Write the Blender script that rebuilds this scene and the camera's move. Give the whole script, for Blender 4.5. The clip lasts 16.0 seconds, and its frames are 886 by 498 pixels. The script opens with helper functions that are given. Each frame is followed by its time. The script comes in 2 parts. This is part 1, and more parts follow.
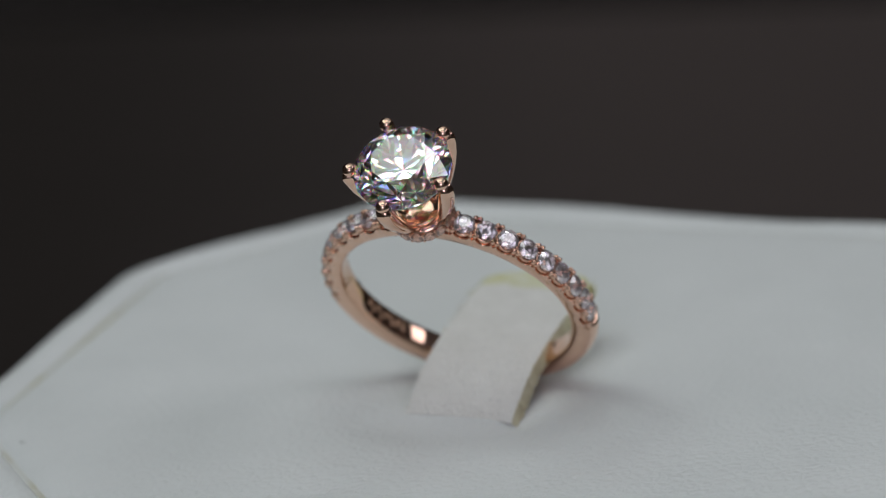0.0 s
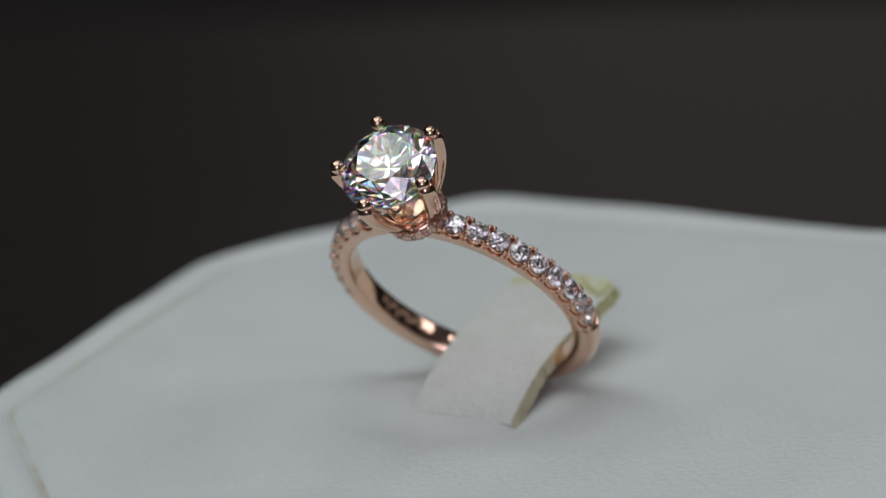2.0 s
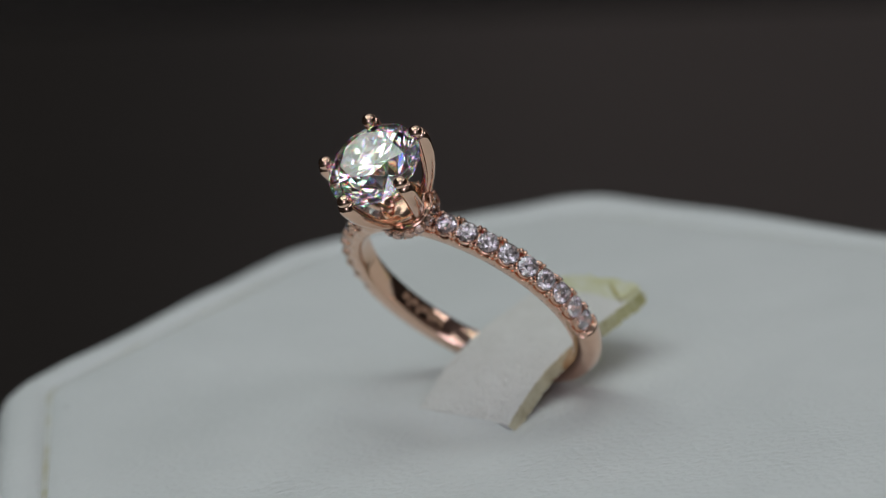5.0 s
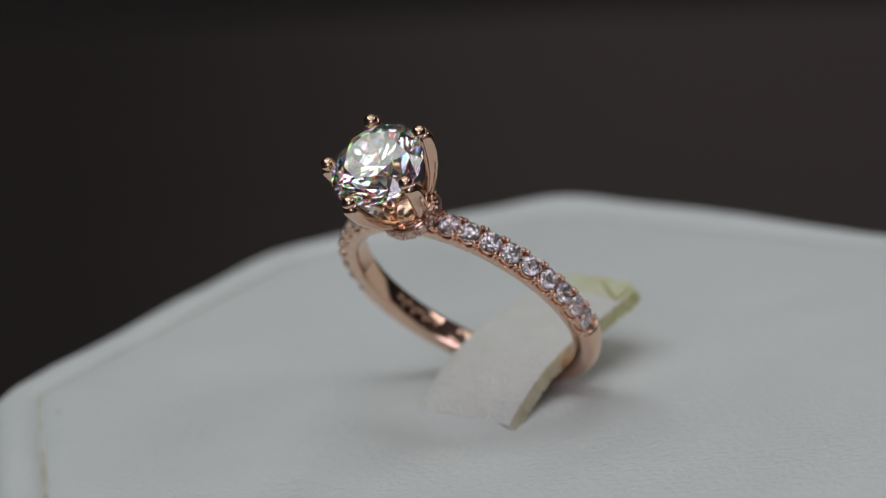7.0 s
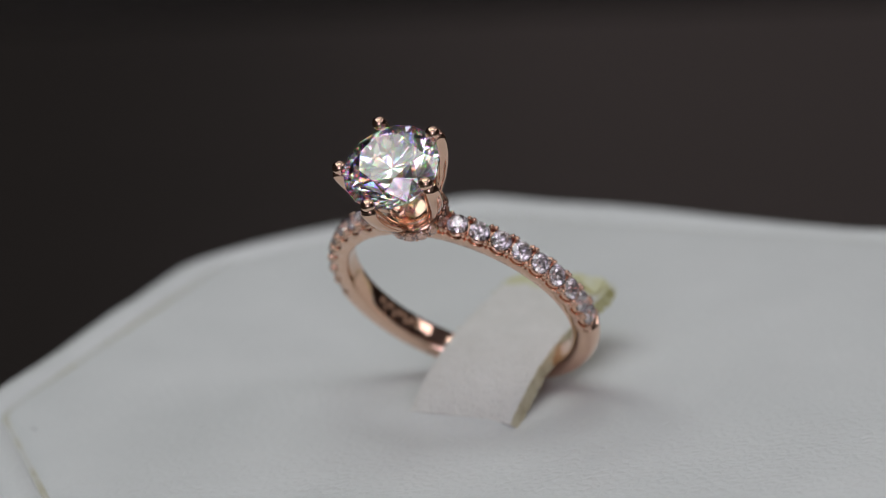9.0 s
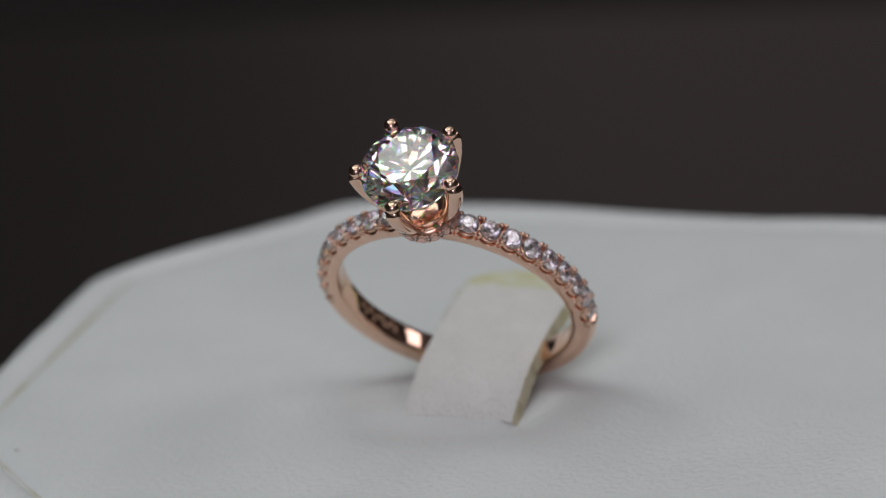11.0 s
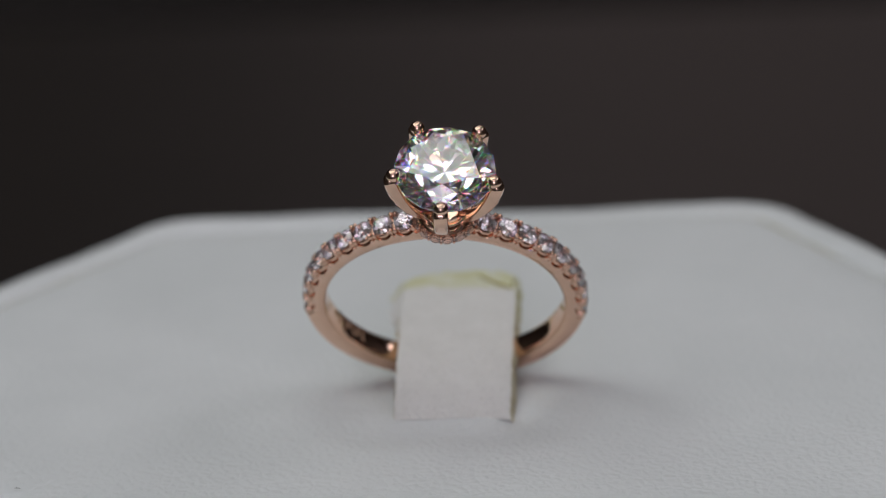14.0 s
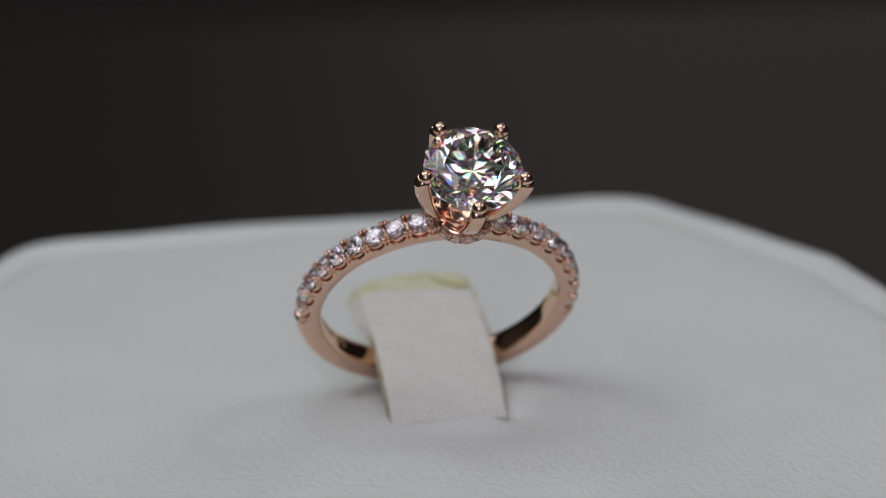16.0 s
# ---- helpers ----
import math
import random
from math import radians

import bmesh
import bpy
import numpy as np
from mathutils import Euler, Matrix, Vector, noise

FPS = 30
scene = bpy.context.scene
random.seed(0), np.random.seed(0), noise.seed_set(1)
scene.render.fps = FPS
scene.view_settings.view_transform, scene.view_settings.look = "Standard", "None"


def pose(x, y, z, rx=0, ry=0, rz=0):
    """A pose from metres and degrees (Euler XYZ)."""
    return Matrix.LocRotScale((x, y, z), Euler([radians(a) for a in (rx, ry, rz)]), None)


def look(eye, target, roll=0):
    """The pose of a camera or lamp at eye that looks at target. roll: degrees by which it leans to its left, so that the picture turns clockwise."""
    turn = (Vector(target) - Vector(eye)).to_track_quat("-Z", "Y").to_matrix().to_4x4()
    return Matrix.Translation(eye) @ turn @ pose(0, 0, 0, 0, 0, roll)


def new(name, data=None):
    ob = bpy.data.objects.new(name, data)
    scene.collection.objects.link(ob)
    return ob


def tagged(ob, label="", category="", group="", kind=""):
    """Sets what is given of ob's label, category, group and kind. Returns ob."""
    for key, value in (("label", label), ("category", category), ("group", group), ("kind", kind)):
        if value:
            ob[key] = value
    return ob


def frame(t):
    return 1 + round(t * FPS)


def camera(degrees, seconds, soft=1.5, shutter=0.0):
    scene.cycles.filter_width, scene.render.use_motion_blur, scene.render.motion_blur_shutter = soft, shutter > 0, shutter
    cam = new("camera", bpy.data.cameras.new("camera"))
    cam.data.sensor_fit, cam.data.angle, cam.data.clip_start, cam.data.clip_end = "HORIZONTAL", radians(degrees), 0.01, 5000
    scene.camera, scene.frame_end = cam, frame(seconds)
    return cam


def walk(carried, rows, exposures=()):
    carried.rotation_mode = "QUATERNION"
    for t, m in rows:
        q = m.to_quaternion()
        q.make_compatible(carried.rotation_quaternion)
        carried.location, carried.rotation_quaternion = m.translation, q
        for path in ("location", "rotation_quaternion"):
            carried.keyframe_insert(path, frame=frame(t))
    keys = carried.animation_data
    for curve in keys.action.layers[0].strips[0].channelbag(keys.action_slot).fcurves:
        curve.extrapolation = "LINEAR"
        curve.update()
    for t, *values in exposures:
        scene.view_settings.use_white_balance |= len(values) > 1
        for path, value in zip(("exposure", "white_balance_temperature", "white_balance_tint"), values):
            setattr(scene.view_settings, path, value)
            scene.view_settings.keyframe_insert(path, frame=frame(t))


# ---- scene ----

MM = 0.001

# ---- camera: stands still on a tripod, macro lens ----
cam = camera(12.73, 16.0, soft=0.85)
EYE = Vector((0.0, -0.26438, 0.07407))
AIM = EYE + Vector((-0.005551, 0.973624, -0.228090)) * 0.27
STILL = look(EYE, AIM, -1.94)
walk(cam, [(0.0, STILL), (16.0, STILL)],
     exposures=[(0.0, 0.13, 6310, 10), (3.5, 0.09, 6270, 8), (7.0, 0.06, 6420, 11), (8.5, 0.19, 6470, 14), (9.2, 0.19, 6470, 14),
                (11.5, 0.10, 6430, 14), (16.0, 0.12, 6430, 15)])
cam.data.dof.use_dof = True
cam.data.dof.focus_distance = 0.262
cam.data.dof.aperture_fstop = 27.0

# The turntable's angle in degrees, second by second.
TURN = [(0.0, -23.8), (0.5, -25.8), (1.0, -27.75), (1.5, -29.6), (2.0, -31.35), (2.5, -33.0), (3.0, -34.6), (3.5, -36.1),
        (4.0, -37.6), (4.2, -38.15), (5.0, -40.4), (5.5, -41.55), (5.8, -41.75), (6.1, -41.3), (6.5, -40.05), (7.0, -38.15),
        (7.5, -36.2), (8.0, -34.15), (8.5, -32.05), (9.0, -29.85), (9.5, -27.5), (10.0, -25.15), (10.5, -22.65), (11.0, -20.15),
        (11.5, -17.5), (12.0, -14.75), (12.5, -11.95), (13.0, -9.1), (13.5, -6.1), (14.0, -3.05), (14.5, 0.05), (15.0, 3.25),
        (15.5, 6.55), (16.0, 9.95)]

# enough bounces for light to find its way through the cut stones
scene.cycles.max_bounces, scene.cycles.transmission_bounces, scene.cycles.glossy_bounces = 16, 16, 10

# ---- world and lights ----
world = bpy.data.worlds.new("world")
scene.world = world
world.use_nodes = True
world.node_tree.nodes["Background"].inputs[0].default_value = (0.5, 0.55, 0.6, 1)
world.node_tree.nodes["Background"].inputs[1].default_value = 0.02


def panel_lamp(x0, x1, y0, y1, z, radiance, colour):
    """A downward glowing panel, ceiling lamp or added fill; radiance is what its face shows."""
    data = bpy.data.lights.new("ceiling_or_fill_panel", "AREA")
    data.shape, data.size, data.size_y = "RECTANGLE", x1 - x0, y1 - y0
    data.energy = radiance * math.pi * (x1 - x0) * (y1 - y0)
    data.color = colour
    ob = new("ceiling_or_fill_panel", data)
    ob.matrix_basis = pose((x0 + x1) / 2, (y0 + y1) / 2, z)
    return ob


LAMP_Z = 1.3
for x0, x1, y0, y1, radiance, colour in (
        (-1.25, -0.65, -0.90, 0.55, 1.7, (0.92, 1.0, 0.945)),
        (-0.535, 0.26, -0.57, 0.12, 1.75, (0.93, 1.0, 0.95)),
        # added fill above and behind the camera, brightens the stones
        (-0.80, 0.45, -1.55, -1.10, 1.4, (0.96, 0.96, 1.0)),
        (0.92, 1.40, -0.85, 0.25, 2.1, (1.0, 0.97, 1.0)),
        # added dim fill beyond the stand, lifts the background
        (-0.55, 0.55, 0.55, 1.25, 0.65, (0.97, 0.98, 1.0))):
    panel_lamp(x0, x1, y0, y1, LAMP_Z, radiance, colour)
# small downlights between the panels
for x, y in ((-0.59, -0.50), (-0.59, -0.08), (0.40, -0.52), (0.40, -0.06), (-0.32, -0.88), (-0.12, 0.22), (0.32, 0.30)):
    panel_lamp(x - 0.045, x + 0.045, y - 0.045, y + 0.045, LAMP_Z, 5.0, (1.0, 0.99, 0.97)).name = "downlight"
# a daylit window in the wall behind the camera
window_light = panel_lamp(-0.28, 0.28, -0.40, 0.40, 0, 2.6, (0.87, 0.82, 1.0))
window_light.name = "window_daylight"
window_light.matrix_basis = look((-0.15, -1.57, 0.46), (-0.15, 0.0, 0.46))


# ---- materials ----
def material(name):
    m = bpy.data.materials.new(name)
    m.use_nodes = True
    nt = m.node_tree
    return m, nt, nt.nodes["Principled BSDF"]


def node(nt, kind, **values):
    n = nt.nodes.new(kind)
    for key, value in values.items():
        n.inputs[key.replace("_", " ")].default_value = value
    return n


def coords(nt):
    return nt.nodes.new("ShaderNodeTexCoord").outputs["Object"]


def noise_tex(nt, scale, detail=3.0, rough=0.5):
    n = node(nt, "ShaderNodeTexNoise", Scale=scale, Detail=detail, Roughness=rough)
    nt.links.new(coords(nt), n.inputs["Vector"])
    return n.outputs["Fac"]


def voronoi(nt, scale, feature="F1", stretch=1.0):
    n = nt.nodes.new("ShaderNodeTexVoronoi")
    n.feature = feature
    n.inputs["Scale"].default_value = scale
    m = nt.nodes.new("ShaderNodeMapping")
    m.inputs["Scale"].default_value = (1, stretch, 1)
    nt.links.new(coords(nt), m.inputs["Vector"])
    nt.links.new(m.outputs[0], n.inputs["Vector"])
    return n.outputs["Distance"]


def ramp(nt, fac, stops):
    n = nt.nodes.new("ShaderNodeValToRGB")
    el = n.color_ramp.elements
    while len(el) < len(stops):
        el.new(0.5)
    for e, (pos, col) in zip(el, stops):
        e.position, e.color = pos, (*col, 1)
    nt.links.new(fac, n.inputs["Fac"])
    return n.outputs["Color"]


def bump(nt, bsdf, height, strength, distance, below=None):
    n = node(nt, "ShaderNodeBump", Strength=strength, Distance=distance)
    nt.links.new(height, n.inputs["Height"])
    if below is not None:
        nt.links.new(below, n.inputs["Normal"])
    nt.links.new(n.outputs["Normal"], bsdf.inputs["Normal"])
    return n.outputs["Normal"]


def mix_colour(nt, fac, a, b):
    n = nt.nodes.new("ShaderNodeMix")
    n.data_type = "RGBA"
    nt.links.new(fac, n.inputs["Factor"])
    for sock, v in ((n.inputs[6], a), (n.inputs[7], b)):
        if isinstance(v, tuple):
            sock.default_value = (*v, 1)
        else:
            nt.links.new(v, sock)
    return n.outputs[2]


def make_leather():
    m, nt, b = material("white_leather")
    col = ramp(nt, noise_tex(nt, 45, 5, 0.6), [(0.3, (0.70, 0.72, 0.715)), (0.7, (0.78, 0.795, 0.79))])
    nt.links.new(col, b.inputs["Base Color"])
    rough = ramp(nt, noise_tex(nt, 300, 3), [(0.3, (0.42, 0.42, 0.42)), (0.7, (0.58, 0.58, 0.58))])
    nt.links.new(rough, b.inputs["Roughness"])
    soft = bump(nt, b, noise_tex(nt, 160, 2), 0.05, 0.0005)
    grain = bump(nt, b, voronoi(nt, 2300, "SMOOTH_F1", 0.8), 0.5, 0.00016, soft)
    bump(nt, b, voronoi(nt, 1450, "DISTANCE_TO_EDGE", 0.75), 0.5, 0.00018, grain)
    return m


def make_tab_leather():
    m, nt, b = material("worn_white_tab")
    sep = nt.nodes.new("ShaderNodeSeparateXYZ")
    nt.links.new(coords(nt), sep.inputs[0])
    along = node(nt, "ShaderNodeMapRange")
    for key, value in (("From Min", 0.0152), ("From Max", 0.0159)):
        along.inputs[key].default_value = value
    wobble = nt.nodes.new("ShaderNodeMath")
    wobble.operation = "MULTIPLY_ADD"
    wobble.inputs[1].default_value = 0.0022
    nt.links.new(noise_tex(nt, 420, 3), wobble.inputs[0])
    nt.links.new(sep.outputs["Y"], wobble.inputs[2])
    nt.links.new(wobble.outputs[0], along.inputs["Value"])
    white = ramp(nt, noise_tex(nt, 500, 5, 0.65), [(0.3, (0.77, 0.755, 0.715)), (0.7, (0.83, 0.815, 0.78))])
    stain = ramp(nt, noise_tex(nt, 700, 3), [(0.35, (0.68, 0.67, 0.40)), (0.65, (0.78, 0.78, 0.63))])
    # pores, as small grey dots
    pores = ramp(nt, voronoi(nt, 2300), [(0.08, (0.7, 0.7, 0.7)), (0.24, (0, 0, 0))])
    white = mix_colour(nt, pores, white, (0.60, 0.585, 0.55))
    nt.links.new(mix_colour(nt, along.outputs["Result"], white, stain), b.inputs["Base Color"])
    b.inputs["Roughness"].default_value = 0.75
    first = bump(nt, b, noise_tex(nt, 2600, 4, 0.7), 0.6, 0.0003)
    bump(nt, b, voronoi(nt, 3300), 0.55, 0.0002, first)
    return m


def make_cut_edge():
    m, nt, b = material("raw_cut_leather_edge")
    beige = ramp(nt, noise_tex(nt, 900, 5, 0.7), [(0.25, (0.46, 0.40, 0.24)), (0.5, (0.66, 0.61, 0.43)), (0.75, (0.75, 0.71, 0.56))])
    yellow = ramp(nt, noise_tex(nt, 900, 5, 0.7), [(0.25, (0.47, 0.43, 0.15)), (0.5, (0.62, 0.60, 0.30)), (0.75, (0.73, 0.72, 0.46))])
    sep = nt.nodes.new("ShaderNodeSeparateXYZ")
    nt.links.new(coords(nt), sep.inputs[0])
    aged = node(nt, "ShaderNodeMapRange")
    aged.inputs["From Min"].default_value, aged.inputs["From Max"].default_value = 0.009, 0.014
    nt.links.new(sep.outputs["Y"], aged.inputs["Value"])
    col = mix_colour(nt, aged.outputs["Result"], beige, yellow)
    nt.links.new(col, b.inputs["Base Color"])
    b.inputs["Roughness"].default_value = 0.9
    bump(nt, b, noise_tex(nt, 2200, 5, 0.7), 0.8, 0.0004)
    return m


def make_seam():
    m, nt, b = material("soiled_seam")
    col = ramp(nt, noise_tex(nt, 85, 4, 0.6), [(0.44, (0.62, 0.63, 0.60)), (0.56, (0.50, 0.48, 0.37)), (0.70, (0.36, 0.34, 0.22))])
    nt.links.new(col, b.inputs["Base Color"])
    b.inputs["Roughness"].default_value = 0.8
    bump(nt, b, noise_tex(nt, 1800, 3), 0.5, 0.0002)
    return m


def make_gold(name="rose_gold", smoothest=0.05, roughest=0.12):
    m, nt, b = material(name)
    col = ramp(nt, noise_tex(nt, 900, 3), [(0.35, (0.80, 0.533, 0.398)), (0.65, (0.835, 0.56, 0.42))])
    nt.links.new(col, b.inputs["Base Color"])
    b.inputs["Metallic"].default_value = 1.0
    rough = ramp(nt, noise_tex(nt, 2500, 4), [(0.3, (smoothest,) * 3), (0.7, (roughest,) * 3)])
    nt.links.new(rough, b.inputs["Roughness"])
    bump(nt, b, noise_tex(nt, 1400, 3), 0.06, 0.0001)
    return m


def make_stamp():
    m, nt, b = material("tarnished_stamp")
    nt.links.new(ramp(nt, noise_tex(nt, 3000, 3), [(0.35, (0.42, 0.26, 0.17)), (0.65, (0.62, 0.40, 0.28))]), b.inputs["Base Color"])
    b.inputs["Metallic"].default_value, b.inputs["Roughness"].default_value = 0.9, 0.55
    bump(nt, b, noise_tex(nt, 4000, 3), 0.8, 0.0003)
    return m


def make_diamond(name, tint, spread, hi, lo):
    m = bpy.data.materials.new(name)
    m.use_nodes = True
    nt = m.node_tree
    nt.nodes.remove(nt.nodes["Principled BSDF"])
    # three faintly coloured glasses with slightly different refraction give the fire
    last = None
    for colour, ior in (((hi, lo, lo), 2.417 - spread), ((lo, hi, lo), 2.417), ((lo, lo, hi), 2.417 + spread)):
        g = nt.nodes.new("ShaderNodeBsdfGlass")
        g.inputs["Color"].default_value = (colour[0] * tint[0], colour[1] * tint[1], colour[2] * tint[2], 1)
        g.inputs["Roughness"].default_value, g.inputs["IOR"].default_value = 0.0, ior
        if last is None:
            last = g.outputs[0]
        else:
            add = nt.nodes.new("ShaderNodeAddShader")
            nt.links.new(last, add.inputs[0])
            nt.links.new(g.outputs[0], add.inputs[1])
            last = add.outputs[0]
    nt.links.new(last, nt.nodes["Material Output"].inputs["Surface"])
    return m


def make_small_diamond():
    m = bpy.data.materials.new("small_diamond")
    m.use_nodes = True
    nt = m.node_tree
    nt.nodes.remove(nt.nodes["Principled BSDF"])
    g = node(nt, "ShaderNodeBsdfGlass", Color=(0.97, 0.955, 0.96, 1), Roughness=0.0, IOR=2.417)
    nt.links.new(g.outputs[0], nt.nodes["Material Output"].inputs["Surface"])
    return m


def make_plain(name, a, b_col, scale, rough, strength=0.2):
    m, nt, b = material(name)
    nt.links.new(ramp(nt, noise_tex(nt, scale, 5, 0.6), [(0.35, a), (0.65, b_col)]), b.inputs["Base Color"])
    b.inputs["Roughness"].default_value = rough
    bump(nt, b, noise_tex(nt, scale * 12, 3), strength, 0.0005)
    return m


LEATHER, TAB, CUT, SEAM, GOLD = make_leather(), make_tab_leather(), make_cut_edge(), make_seam(), make_gold()
STAMP, SATIN = make_stamp(), make_gold("satin_rose_gold", 0.10, 0.18)
DIAMOND, MELEE = make_diamond("diamond", (0.995, 0.99, 0.975), 0.035, 0.58, 0.21), make_small_diamond()
FIBRE = make_plain("yellow_leather_fibre", (0.42, 0.37, 0.11), (0.55, 0.50, 0.20), 900, 0.9)
LINT = make_plain("dark_lint", (0.05, 0.045, 0.04), (0.09, 0.08, 0.07), 3000, 0.9)
TABLE = make_plain("dark_brown_tabletop", (0.017, 0.0135, 0.0115), (0.021, 0.0165, 0.0145), 6, 0.32)
WALL = make_plain("brown_wall", (0.040, 0.033, 0.030), (0.051, 0.042, 0.0375), 2, 0.8)
# brown-to-taupe steps paint the background's left-to-right brightening into the north wall
MID = make_plain("bright_gradient_wall", (0.39, 0.315, 0.295), (0.43, 0.35, 0.33), 2, 0.8)
GRADIENT_STEPS = [make_plain("gradient_wall_step", tuple(0.040 + (c - 0.040) * f for c in (0.39, 0.315, 0.295)), tuple(0.045 + (c - 0.045) * f for c in (0.43, 0.35, 0.33)), 2, 0.8)
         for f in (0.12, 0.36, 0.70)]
PALE = make_plain("pale_wall", (0.42, 0.40, 0.39), (0.48, 0.46, 0.45), 2, 0.8)
CEIL = make_plain("grey_ceiling", (0.50, 0.49, 0.48), (0.56, 0.55, 0.54), 2, 0.9)


# ---- mesh helpers (millimetres) ----
def part(name, bm, mat, parent, label="", smooth=False, kind=""):
    """Links a bmesh in millimetres as one mesh object under a thing or a part."""
    bmesh.ops.scale(bm, vec=(MM, MM, MM), verts=bm.verts)
    bmesh.ops.recalc_face_normals(bm, faces=bm.faces)
    me = bpy.data.meshes.new(name)
    bm.to_mesh(me)
    bm.free()
    for mt in (mat if isinstance(mat, (list, tuple)) else (mat,)):
        me.materials.append(mt)
    if smooth:
        for p in me.polygons:
            p.use_smooth = True
    ob = new(name, me)
    if parent is not None:
        ob.parent = parent
    return tagged(ob, label=label, kind=kind)


def loft(rings, closed=True, caps=True):
    """A skin over rings of points, all of one length."""
    bm = bmesh.new()
    vs = [[bm.verts.new(p) for p in r] for r in rings]
    n = len(rings[0])
    pairs = list(zip(vs, vs[1:]))
    for a, b in pairs:
        for i in range(n):
            j = (i + 1) % n
            if closed or j:
                bm.faces.new((a[i], a[j], b[j], b[i]))
    if caps:
        bm.faces.new(vs[0])
        bm.faces.new(list(reversed(vs[-1])))
    return bm


def block(x0, x1, y0, y1, z0, z1, bevel=0.0):
    bm = bmesh.new()
    bmesh.ops.create_cube(bm, size=1)
    for v in bm.verts:
        v.co = Vector(((x0 + x1) / 2 + v.co.x * (x1 - x0), (y0 + y1) / 2 + v.co.y * (y1 - y0), (z0 + z1) / 2 + v.co.z * (z1 - z0)))
    if bevel:
        bmesh.ops.bevel(bm, geom=bm.edges[:], offset=bevel, segments=2, affect="EDGES")
    return bm


# ---- structure: table, walls and ceiling round the stand ----
TABLE_Z = -24.0
tabletop = part("tabletop", block(-700, 700, -500, 305, TABLE_Z - 30, TABLE_Z, 2), TABLE, None)
tagged(tabletop, "dark brown matt tabletop", "table", kind="structure")
for name, box, mat in (("floor", (-1600, 1600, -1600, 1600, -800, -760), TABLE),
                       ("wall_north_1", (-1600, -170, 1600, 1650, -760, 1400), WALL),
                       # unseen north strips; the tabletop mirrors the light gradient in their colours
                       ("wall_north_2", (-170, -110, 1600, 1650, 0, 1400), GRADIENT_STEPS[0]),
                       ("wall_north_4", (-110, -50, 1600, 1650, 0, 1400), GRADIENT_STEPS[1]),
                       ("wall_north_5", (-50, 20, 1600, 1650, 0, 1400), GRADIENT_STEPS[2]),
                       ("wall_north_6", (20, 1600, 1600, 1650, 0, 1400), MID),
                       ("wall_north_3", (-170, 1600, 1600, 1650, -760, 0), WALL),
                       ("wall_south", (-1600, 1600, -1650, -1600, -760, 1400), PALE),
                       ("wall_west", (-1650, -1600, -1600, 1600, -760, 1400), WALL),
                       ("wall_east", (1600, 1650, -1600, 1600, -760, 1400), WALL),
                       ("ceiling", (-1600, 1600, -1600, 1600, 1400, 1440), CEIL)):
    tagged(part(name, block(*box), mat, None), "plain pale painted surface closing the room" if mat in (PALE, CEIL) else "plain brown surface closing the room; north strips step lighter to imitate light", name.split("_")[0], kind="structure")
for sx in (-650, 650):
    for sy in (-450, 255):
        part("table_leg", block(sx - 25, sx + 25, sy - 25, sy + 25, -760, TABLE_Z - 30), TABLE, tabletop)


# ---- display stand: white leather pad with a ring tab ----
def pad_z(x, y):
    return 0.0181 * x + 0.0969 * y - 0.22


CORNERS = [(22.6, 48.2), (-27.5, 48.1), (-42.1, 28.4), (-39, -8), (-12.6, -34.6), (16, -40), (46, -22), (34.4, 27.2)]


def inset(d):
    """The octagon's corners moved inward by d."""
    n, out = len(CORNERS), []
    for i in range(n):
        p0, p, p1 = (Vector(CORNERS[k % n]) for k in (i - 1, i, i + 1))
        a, b = (p - p0).normalized(), (p1 - p).normalized()
        na, nb = Vector((-a.y, a.x)), Vector((-b.y, b.x))
        out.append(p + (na + nb) * (d / (1 + na.dot(nb))))
    return out


def outline(d=0.0, per=9, along=8):
    """The octagon inset by d, with rounded corners, counter-clockwise."""
    cs = inset(d)
    n, pts = len(cs), []
    radius = max(7.5 - d * 0.7, 2.0)
    ends = []
    for i in range(n):
        p0, p, p1 = cs[i - 1], cs[i], cs[(i + 1) % n]
        a, b = (p0 - p).normalized(), (p1 - p).normalized()
        cut = radius / math.tan(a.angle(b) / 2)
        ends.append((p + a * cut, p, p + b * cut))
    for i in range(n):
        s, p, e = ends[i]
        for k in range(per):
            t = k / (per - 1)
            pts.append((1 - t) ** 2 * s + 2 * t * (1 - t) * p + t * t * e)
        q = ends[(i + 1) % n][0]
        for k in range(1, along):
            pts.append(e.lerp(q, k / along))
    return pts


def step_down(x, y):
    """The rim's leather overlaps at the back: one side lies lower."""
    if y < 40:
        return 0.0
    if x < -3.2:
        return 0.08 + 0.15 * math.exp(-((x + 25) / 6) ** 2)
    t = min(max((x + 3.2) / 1.2, 0), 1)
    return 0.08 - 0.36 * t * t * (3 - 2 * t) + 0.2 * min(max(0, (x + 3.2) / 24), 1)


def pad_ring(d, z, wave=0.0, rim=False):
    pts = []
    for q in outline(d):
        w = wave * noise.noise((q.x * 0.12, q.y * 0.12, 3.1))
        pts.append((q.x, q.y, pad_z(q.x, q.y) + z + w + (step_down(q.x, q.y) if rim else 0)))
    return pts


def tab_y(s):
    return 0.78 + 15.7 * s


def tab_z(s):
    return -0.21 + 14.9 * s - 15.3 * s * s + 7.1 * s ** 3


def tab_lean(s):
    """The tab's slope at s, as the cosine and sine of its angle."""
    rise = (14.9 - 30.6 * s + 21.3 * s * s) / 15.7
    return 1 / math.hypot(1, rise), rise / math.hypot(1, rise)


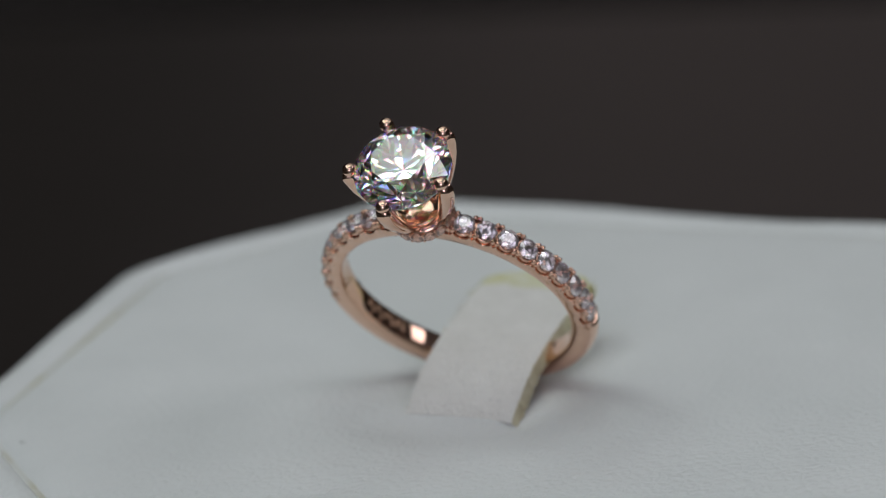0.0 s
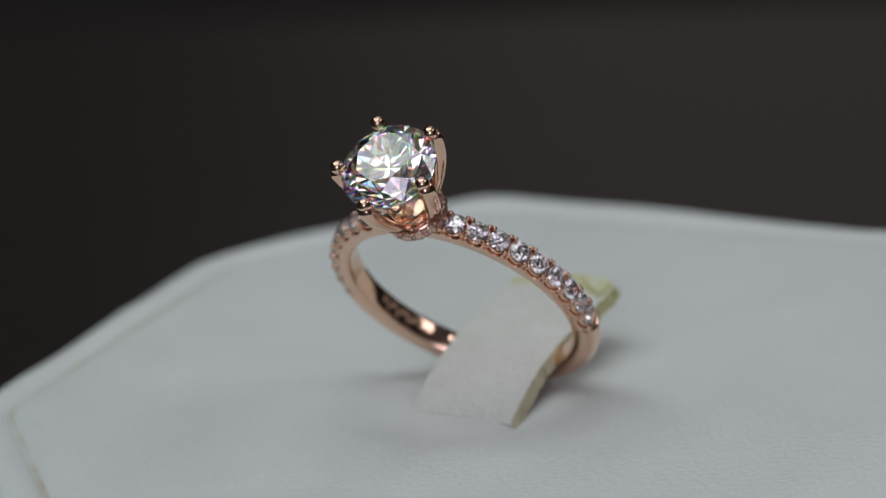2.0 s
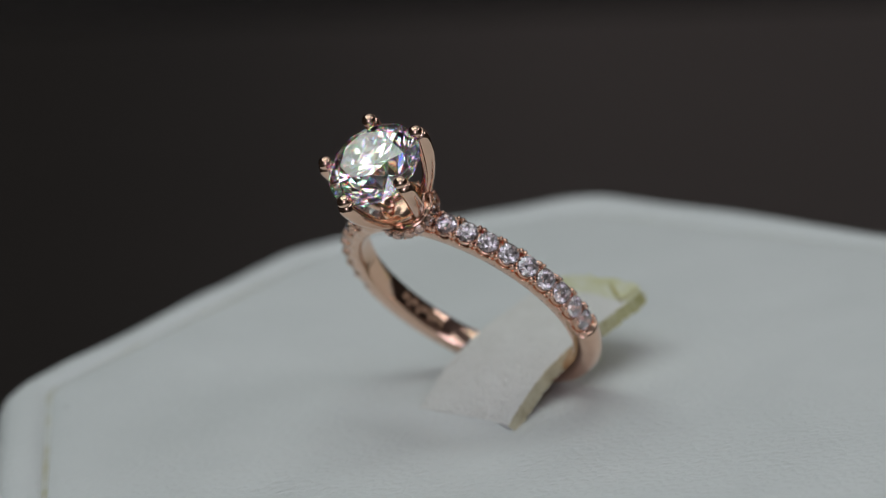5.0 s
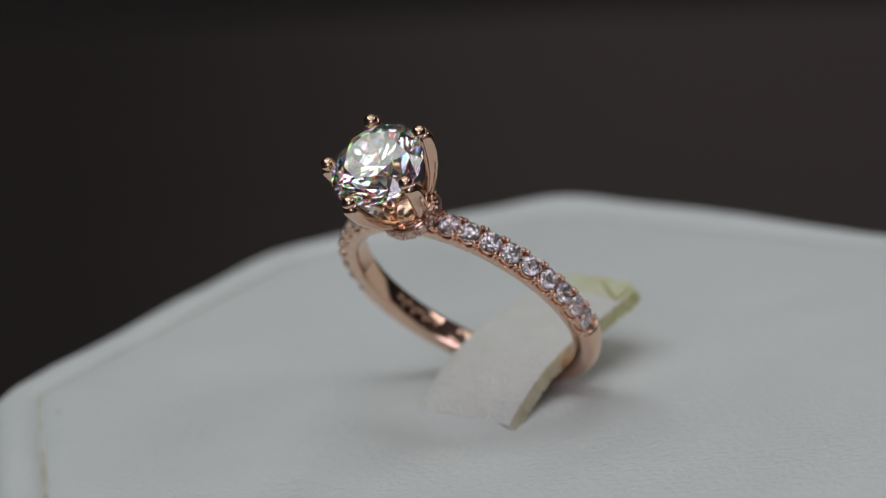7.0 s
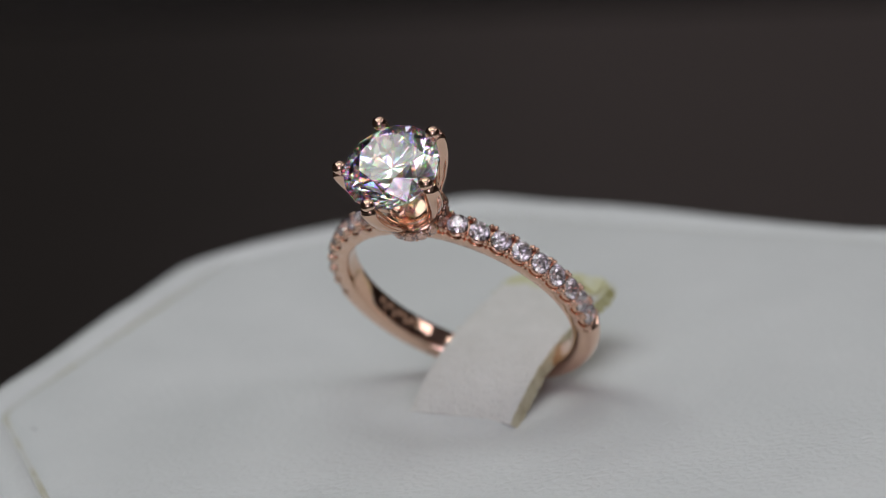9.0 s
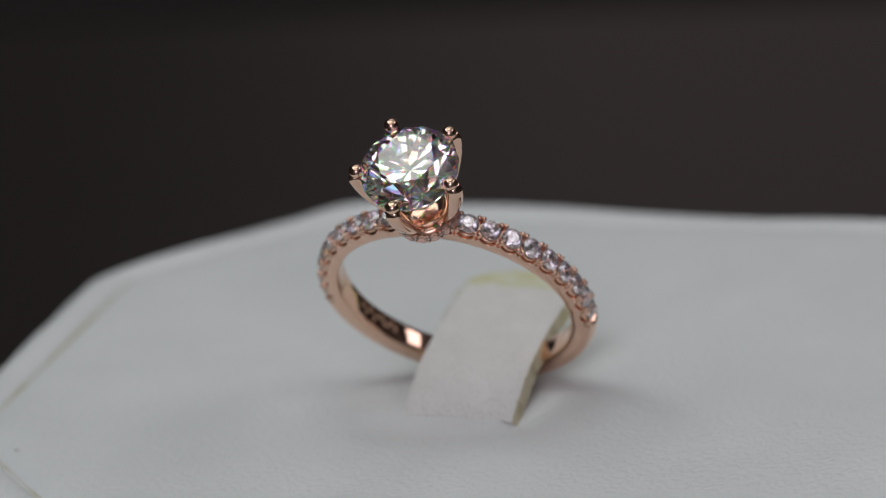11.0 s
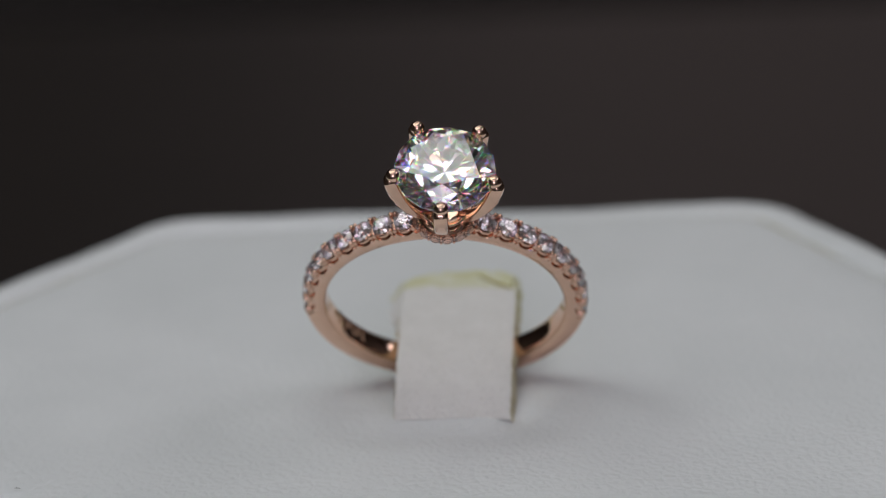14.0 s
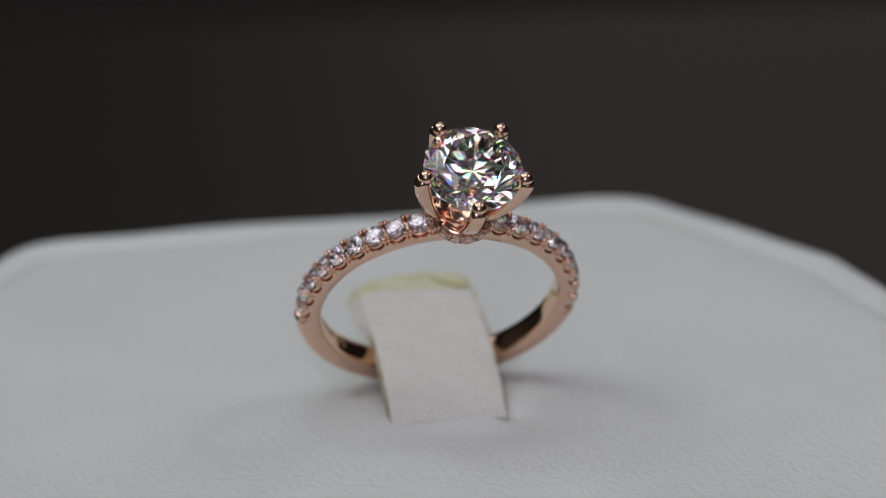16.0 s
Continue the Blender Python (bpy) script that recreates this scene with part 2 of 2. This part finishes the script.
def make_stand():
    stand = new("ring_display_stand")
    tagged(stand, "white leather octagonal ring display pad with rolled rim", "display stand")
    # rim: a rolled edge that runs down the side
    rim = loft([pad_ring(d, z, w, True) for d, z, w in (
        (2.2, -13.5, 0), (0.9, -12.5, 0), (0.5, -7, 0.2), (0.15, -3.4, 0.3), (0.0, -2.2, 0.3), (0.12, -1.3, 0.3), (0.5, -0.6, 0.3),
        (1.1, -0.12, 0.3), (1.9, 0.08, 0.3), (2.7, 0.02, 0.25), (3.3, -0.2, 0.15), (3.7, -0.5, 0.0), (3.8, -1.2, 0))], caps=False)
    part("rim", rim, LEATHER, stand, smooth=True)
    # cushion: slightly domed top, creased before the tab
    rings = [pad_ring(d, z) for d, z in ((3.75, -1.2), (3.95, -0.55), (4.3, -0.22), (5.0, -0.03), (6.2, 0.06), (8.0, 0.1))]
    base = rings[-1]
    cx, cy = -3.0, 7.0
    for k in range(1, 30):
        f = 1 - k / 30
        ring = []
        for x, y, _ in base:
            X, Y = cx + (x - cx) * f, cy + (y - cy) * f
            crease = -0.04 * math.exp(-((Y - 0.1) / 1.2) ** 2) * max(0, 1 - (abs(X + 0.8) / 7.5) ** 4)
            crease -= 0.32 * math.exp(-((Y + 1.9) / 2.0) ** 2) * max(0, 1 - (abs(X + 0.4) / 9.0) ** 3)
            crease -= 0.85 * math.exp(-((X - 3.2) / 1.2) ** 2 - ((Y - 1.2) / 1.5) ** 2)
            ring.append((X, Y, pad_z(X, Y) + 0.1 + crease + 0.10 * noise.noise((X * 0.08, Y * 0.08, 0))))
        rings.append(ring)
    part("cushion", loft(rings), LEATHER, stand, smooth=True)
    part("seam", loft([pad_ring(d, z) for d, z in ((3.45, -0.62), (3.62, -0.42), (3.85, -0.36), (4.05, -0.42), (4.25, -0.62))], caps=False),
         SEAM, stand, "soiled yellowish seam thread", smooth=True)
    # base below the pad, down to the table
    low = [(p.x, p.y) for p in outline(2.4)]
    part("base", loft([[(x, y, pad_z(x, y) - 13.3) for x, y in low], [(x * 0.97, y * 0.97, TABLE_Z) for x, y in low]]), LEATHER, stand)
    # tab: a strip that rises from the slot over the ring's shank
    n_len, sect = 72, []
    for k in range(n_len + 1):
        s = k / n_len
        y = tab_y(s)
        z = tab_z(s)
        rag = 0.07 * noise.noise((k * 0.5, 0.3, 1.0)) + 0.10 * noise.noise((k * 1.9, 5.3, 1.0))
        rag2 = 0.10 * noise.noise((k * 0.8, 7.3, 2.0))
        trim = max(0, (s - 0.9) / 0.1) ** 2.2 * 1.5
        x0, x1 = -5.35 + 0.1 * s + rag2 + trim, 2.72 + 0.2 * s + rag - trim * 0.5
        t0 = 0.95
        sect.append((y, z, x0, x1, t0, rag, s))
    bm = bmesh.new()
    n_w = 16
    top, bot = [], []
    for y, z, x0, x1, t0, rag, s in sect:
        co, si = tab_lean(s)
        flap = 0.85 * min(max((s - 0.5) / 0.25, 0), 1)
        rt, rb = [], []
        for j in range(n_w + 1):
            f = j / n_w
            x = x0 + (x1 - x0) * f
            sag = 0.10 * math.sin(math.pi * f) + 0.04 * noise.noise((x * 0.5, y * 0.5, 4))
            drop = -0.07 if j in (0, n_w) else 0.0
            torn = max(0, (s - 0.9) / 0.1) ** 2
            tear = torn * (0.45 * noise.noise((x * 1.3, 2.0, 0.5)) + 0.3 * noise.noise((x * 4.1, 6.0, 0.5)))
            rt.append(bm.verts.new((x, y + tear * co, z + sag + drop + tear * si)))
            under = 0.32 + 1.1 * rag if j == n_w else -0.12 - flap * (1 + 5 * rag) if j == 0 else 0
            rb.append(bm.verts.new((x + under, y + t0 * si + tear * 1.6, z + sag * 0.5 - t0 * co)))
        top.append(rt)
        bot.append(rb)
    for a in range(n_len):
        for j in range(n_w):
            bm.faces.new((top[a][j], top[a][j + 1], top[a + 1][j + 1], top[a + 1][j])).material_index = 0
            bm.faces.new((bot[a][j], bot[a + 1][j], bot[a + 1][j + 1], bot[a][j + 1])).material_index = 1
        for j in (0, n_w):
            bm.faces.new((top[a][j], top[a + 1][j], bot[a + 1][j], bot[a][j])).material_index = 0 if j == 0 and a > 0.5 * n_len else 1
    for a in (0, n_len):
        for j in range(n_w):
            bm.faces.new((top[a][j], top[a][j + 1], bot[a][j + 1], bot[a][j])).material_index = 0 if a == 0 else 1
    tab = part("ring_tab", bm, (TAB, CUT), stand, "worn white leather tab with yellowed cut edges")
    # torn fibres near the tab's free end
    for path, wid in (([(0.1, 0.95), (0.8, 0.918), (1.6, 0.88), (2.5, 0.835)], (0.10, 0.34, 0.30, 0.08)),
                      ([(2.55, 0.83), (2.62, 0.89), (2.55, 0.945)], (0.12, 0.3, 0.08))):
        pts = [(x, tab_y(f), tab_z(f) + 0.16) for x, f in path]
        part("torn_fibre", sweep(pts, wid, [0.12] * len(pts), (0.3, 1, 0.4), 8, 2.0), FIBRE, tab, "yellow torn leather fibre")
    # fine fuzz along the cut end and both long edges
    rng = random.Random(5)
    fuzz = bmesh.new()
    for k in range(230):
        u = rng.random()
        if u < 0.35:
            f, x, out = 1.0, rng.uniform(-4.2, 2.2), Vector((rng.uniform(-0.5, 0.5), 1, rng.uniform(-0.2, 0.5)))
        elif u < 0.7:
            f, x, out = rng.uniform(0.05, 1.0), 2.85, Vector((1, rng.uniform(-0.4, 0.6), rng.uniform(-0.7, 0.3)))
        else:
            f, x, out = rng.uniform(0.45, 0.98), -5.4, Vector((-1, rng.uniform(-0.4, 0.6), rng.uniform(-0.6, 0.3)))
        co, si = tab_lean(f)
        deep = rng.uniform(0.1, 0.9)
        p = Vector((x, tab_y(f) + deep * si, tab_z(f) - deep * co))
        tip = p + out.normalized() * rng.uniform(0.15, 0.5)
        wide = Vector((rng.uniform(-1, 1), rng.uniform(-1, 1), rng.uniform(-1, 1))).normalized() * rng.uniform(0.03, 0.07)
        thick = wide.cross(out).normalized() * 0.04
        base = [fuzz.verts.new(q) for q in (p - out.normalized() * 0.15 + wide, p - wide, p + thick)]
        top_v = fuzz.verts.new(tip)
        fuzz.faces.new(base)
        for i in range(3):
            fuzz.faces.new((base[i], base[(i + 1) % 3], top_v))
    part("frayed_fuzz", fuzz, CUT, tab, "pale frayed leather fuzz", kind="stuff")
    return stand


# ---- ring: rose gold with a solitaire and small diamonds ----
def brilliant(r, table=0.58, crown=0.155, pav=0.43, girdle=0.03):
    """A round brilliant of radius r, girdle at z = 0: 57 facets and a thin girdle."""
    D = 2 * r
    zt, zp, g = crown * D, pav * D, girdle * D / 2
    rt = table * r
    c = math.cos(math.pi / 8)
    rs = (rt * c + r) / 2
    zs = (r - c * rs) * zt / (r - rt)
    rl = 0.24 * r
    zl = -zp * (1 - c * rl / r)
    bm = bmesh.new()

    def at(rad, a, z):
        return bm.verts.new((rad * math.cos(a), rad * math.sin(a), z))
    e = math.pi / 8
    T = [at(rt, 2 * k * e, zt + g) for k in range(8)]
    S = [at(rs, (2 * k + 1) * e, zs + g) for k in range(8)]
    U = [at(r, k * e, g) for k in range(16)]
    L = [at(r, k * e, -g) for k in range(16)]
    P = [at(rl, (2 * k + 1) * e, zl - g) for k in range(8)]
    C = bm.verts.new((0, 0, -zp - g))
    bm.faces.new(T)
    for k in range(8):
        n = (k + 1) % 8
        bm.faces.new((T[k], S[k], T[n]))
        bm.faces.new((T[k], S[k - 1], U[2 * k], S[k]))
        bm.faces.new((S[k], U[2 * k], U[2 * k + 1]))
        bm.faces.new((S[k], U[2 * k + 1], U[(2 * k + 2) % 16]))
        bm.faces.new((P[k], L[2 * k + 1], L[2 * k]))
        bm.faces.new((P[k], L[(2 * k + 2) % 16], L[2 * k + 1]))
        bm.faces.new((C, P[k], L[2 * k], P[k - 1]))
    for k in range(16):
        bm.faces.new((U[k], L[k], L[(k + 1) % 16], U[(k + 1) % 16]))
    return bm


def mesh_of(name, bm, mat, smooth=False):
    """Mesh data in metres from a bmesh in millimetres, to be shared by like pieces."""
    bmesh.ops.scale(bm, vec=(MM, MM, MM), verts=bm.verts)
    bmesh.ops.recalc_face_normals(bm, faces=bm.faces)
    me = bpy.data.meshes.new(name)
    bm.to_mesh(me)
    bm.free()
    me.materials.append(mat)
    if smooth:
        for p in me.polygons:
            p.use_smooth = True
    return me


def piece(name, me, parent, m, label=""):
    ob = new(name, me)
    ob.parent = parent
    ob.matrix_basis = m
    return tagged(ob, label=label)


def sphere(r, squash=1.0, u=12, v=8):
    bm = bmesh.new()
    bmesh.ops.create_uvsphere(bm, u_segments=u, v_segments=v, radius=r)
    for w in bm.verts:
        w.co.z *= squash
    return bm


def turned(profile, n=32, arc=None):
    """A body of revolution round z from (r, z) pairs."""
    rings = [[(r * math.cos(2 * math.pi * k / n), r * math.sin(2 * math.pi * k / n), z) for k in range(n)] for r, z in profile]
    return loft(rings, caps=False)


def sweep(path, widths, depths, side, n=12, power=3.0):
    """Sweeps a rounded-box section along a path; side is the section's width direction."""
    rings = []
    for i, p in enumerate(path):
        t = (Vector(path[min(i + 1, len(path) - 1)]) - Vector(path[max(i - 1, 0)])).normalized()
        s = Vector(side).normalized()
        o = t.cross(s).normalized()
        ring = []
        for k in range(n):
            a = 2 * math.pi * (k + 0.5) / n
            ca, sa = math.cos(a), math.sin(a)
            ring.append(Vector(p) + s * (math.copysign(abs(ca) ** (2 / power), ca) * widths[i] / 2) + o * (math.copysign(abs(sa) ** (2 / power), sa) * depths[i] / 2))
        rings.append(ring)
    return loft(rings)


R_IN = 8.26
STEP = 9.45
STONES = [16.9 + STEP * k for k in range(9)]
PAVE_END = STONES[-1] + 4.9


def smooth(t):
    t = min(max(t, 0.0), 1.0)
    return t * t * (3 - 2 * t)


def side_edge(a):
    """Radius of the band's side edge at a degrees from the top: a round cut under each stone, a narrow slot between two."""
    off = (abs(a) - STONES[0] + STEP / 2) % STEP - STEP / 2
    if abs(a) < STONES[0] - STEP / 2 - 0.4 or abs(a) > PAVE_END:
        return 9.2
    cut = 0.36 * math.sqrt(max(0.0, 1 - (off / 3.25) ** 2))
    slot = 0.34 * max(0.0, 1 - abs(abs(off) - STEP / 2) / 0.75) ** 1.5
    return 9.40 - cut - slot


def on_ring(a, r, y=0.0):
    """The pose of a piece at a degrees from the top, radius r: its z points outward."""
    return pose(r * MM * math.sin(radians(a)), y * MM, r * MM * math.cos(radians(a))) @ pose(0, 0, 0, 0, a, 0)


def make_ring():
    ring = new("engagement_ring")
    tagged(ring, "rose gold solitaire ring with a round diamond and diamond-set band", "ring")
    # band
    rings = []
    fine = [-PAVE_END - 4 + 0.315 * k for k in range(int((2 * PAVE_END + 8) / 0.315) + 1)]
    plain = [fine[-1] + (360 - fine[-1] + fine[0]) * k / 80 for k in range(1, 80)]
    w = 0.90
    for a in fine + plain:
        away = abs((a + 180) % 360 - 180)
        full = smooth((away - PAVE_END) / 2.6)
        # the set stretch: a channel between two scalloped walls; the plain shank: a full half-round
        ch = 0.0 if away < 11 else 1 - full
        edge = side_edge(away)
        low = 8.95 + 0.25 * (away < 11)
        ro = 9.97 + 0.05 * smooth((away - PAVE_END) / 50)
        e_side = edge + (ro - 0.36 - edge) * full
        e_in = edge - 0.10 + (ro - 0.16 - edge + 0.10) * full
        e_mid = low + (ro - low) * full
        y_in = 0.70 - 0.14 * full
        sec = [(-w, R_IN + 0.16), (-w + 0.10, R_IN + 0.03), (-w * 0.5, R_IN - 0.02), (0, R_IN - 0.03), (w * 0.5, R_IN - 0.02), (w - 0.10, R_IN + 0.03), (w, R_IN + 0.16),
               (w, e_side - 0.06), (w - 0.04, e_side), (y_in, e_in), (0.16, e_mid), (-0.16, e_mid), (-y_in, e_in), (-w + 0.04, e_side), (-w, e_side - 0.06)]
        s, c = math.sin(radians(a)), math.cos(radians(a))
        rings.append([(r * s, y, r * c) for y, r in sec])
    rings.append(rings[0])
    bm = loft(rings, caps=False)
    bmesh.ops.remove_doubles(bm, verts=bm.verts, dist=1e-5)
    band = part("band", bm, GOLD, ring, "polished rose gold band", smooth=True)
    mark = mesh_of("stamped_mark", block(-0.16, 0.16, -0.32, 0.32, -0.03, 0.03, 0.02), STAMP)
    for k, (a, y, wide, tall, turn) in enumerate(((-112, 0.25, 1.2, 0.9, 12), (-115, 0.05, 0.7, 1.3, -18), (-118, 0.30, 1.4, 0.8, 25), (-121.5, 0.0, 0.8, 1.2, -8),
                                                  (-124.5, 0.25, 1.5, 0.7, 30), (-128, 0.10, 0.9, 1.3, -25), (-131.5, 0.20, 1.3, 1.0, 15), (-135, 0.1, 0.8, 1.1, -12))):
        piece("stamped_mark", mark, band, on_ring(a, R_IN - 0.005, y) @ pose(0, 0, 0, 0, 0, turn) @ Matrix.Diagonal((wide, tall, 1, 1)), "dull stamped hallmark bar" if k == 0 else "")
    # stones along the shoulders, each in a scalloped seat with shared beads
    stone = mesh_of("pave_diamond", brilliant(0.735, 0.55), MELEE)
    seat = mesh_of("seat", turned([(0.02, -0.80), (0.42, -0.78), (0.68, -0.60), (0.81, -0.36), (0.835, -0.20), (0.80, -0.10), (0.70, -0.12), (0.12, -0.62), (0.02, -0.64)], 24), GOLD, True)
    bead = mesh_of("bead", turned([(0.0, 0.21), (0.085, 0.19), (0.155, 0.12), (0.18, 0.03), (0.165, -0.14), (0.135, -0.4), (0.10, -0.65), (0.0, -0.7)], 10), GOLD, True)
    for side in (-1, 1):
        for a in STONES:
            piece("pave_diamond", stone, ring, on_ring(side * a, 9.61) @ pose(0, 0, 0, 0, 0, 17 * a % 45))
            piece("seat", seat, ring, on_ring(side * a, 9.57))
        for k in range(10):
            a = STONES[0] + STEP * (k - 0.5)
            for y in (-0.66, 0.66):
                for da in (-0.95, 0.95):
                    piece("bead", bead, ring, on_ring(side * a + da, 9.59, y) @ pose(0, 0, 0, 0, da * 6, 0))
    # head: five claws, cup and collar
    centre = 15.34
    big = part("centre_diamond", brilliant(3.38, 0.58, 0.165, 0.43, 0.025), DIAMOND, ring, "large round brilliant-cut clear diamond")
    big.matrix_basis = pose(0, 0, centre * MM, 0, 0, -4)
    claw_r = [(0.75, 10.15), (1.35, 10.5), (2.0, 11.15), (2.57, 12.0), (3.02, 12.95), (3.36, 13.9), (3.55, 14.67), (3.68, 15.27), (3.55, 15.72)]
    for k in range(5):
        a = radians(-93.2 + 72 * k)
        ca, sa = math.cos(a), math.sin(a)
        path = [(r * ca, r * sa, z) for r, z in claw_r]
        claw = part("claw", sweep(path, [0.85, 0.95, 1.0, 1.02, 1.0, 0.97, 0.97, 0.97, 0.92], [0.5, 0.5, 0.6, 0.74, 0.92, 1.04, 1.03, 0.98, 0.88], (-sa, ca, 0), 16, 3.2), GOLD, ring, smooth=True)
        tip = part("claw_tip", sphere(0.49, 0.88, 20, 14), GOLD, claw, "rounded bead tip", smooth=True)
        tip.matrix_basis = pose(3.50 * ca * MM, 3.50 * sa * MM, 15.90 * MM)
    part("cup", turned([(0.01, 9.9), (0.95, 10.0), (1.25, 10.25), (1.48, 10.55), (1.62, 10.85), (1.66, 11.0), (1.56, 11.04), (1.40, 10.8), (1.1, 10.55), (0.7, 10.45), (0.01, 10.4)], 48),
         SATIN, ring, smooth=True)
    part("collar", turned([(1.1, 9.2), (1.70, 9.35), (1.96, 9.7), (1.98, 10.2), (1.74, 10.42), (1.1, 10.45)], 40), GOLD, ring, smooth=True)
    tiny = mesh_of("collar_diamond", brilliant(0.42, 0.56), MELEE)
    small = mesh_of("collar_bead", sphere(0.11, 1.0, 8, 6), GOLD, True)
    for k in range(15):
        m = pose(0, 0, 0, 0, 0, 24 * k + 12)
        piece("collar_diamond", tiny, ring, m @ pose(2.08 * MM, 0, 10.0 * MM, 0, 84, 0))
        for dz in (-0.32, 0.32):
            piece("collar_bead", small, ring, m @ pose(0, 0, 0, 0, 0, 12) @ pose(2.09 * MM, 0, (10.0 + dz) * MM))
    return ring


def make_lint():
    bm = sweep([(-0.18, 0, 0.03), (0.0, 0.03, 0.06), (0.2, -0.02, 0.03)], (0.05, 0.09, 0.04), (0.04, 0.05, 0.03), (0, 1, 0), 8, 2.0)
    return tagged(part("lint_speck", bm, LINT, None), "tiny dark lint speck lying on white leather", "lint")


stand = make_stand()
lint = make_lint()
ring = make_ring()
RING_AT = Matrix(((0.9983, 0.0080, 0.0576, -1.60 * MM), (0.0339, 0.7242, -0.6888, 2.367 * MM), (-0.0473, 0.6895, 0.7227, 8.317 * MM), (0, 0, 0, 1)))


def motions():
    """The stand turns on its upright axis and the ring with it."""
    walk(stand, [(t, pose(0, 0, 0, 0, 0, a)) for t, a in TURN])
    lint_at = pose(-30.15 * MM, -9.6 * MM, (pad_z(-30.15, -9.6) + 0.1) * MM)
    walk(lint, [(t, pose(0, 0, 0, 0, 0, a) @ lint_at) for t, a in TURN])
    walk(ring, [(t, pose(0, 0, 0, 0, 0, a) @ RING_AT) for t, a in TURN])


motions()
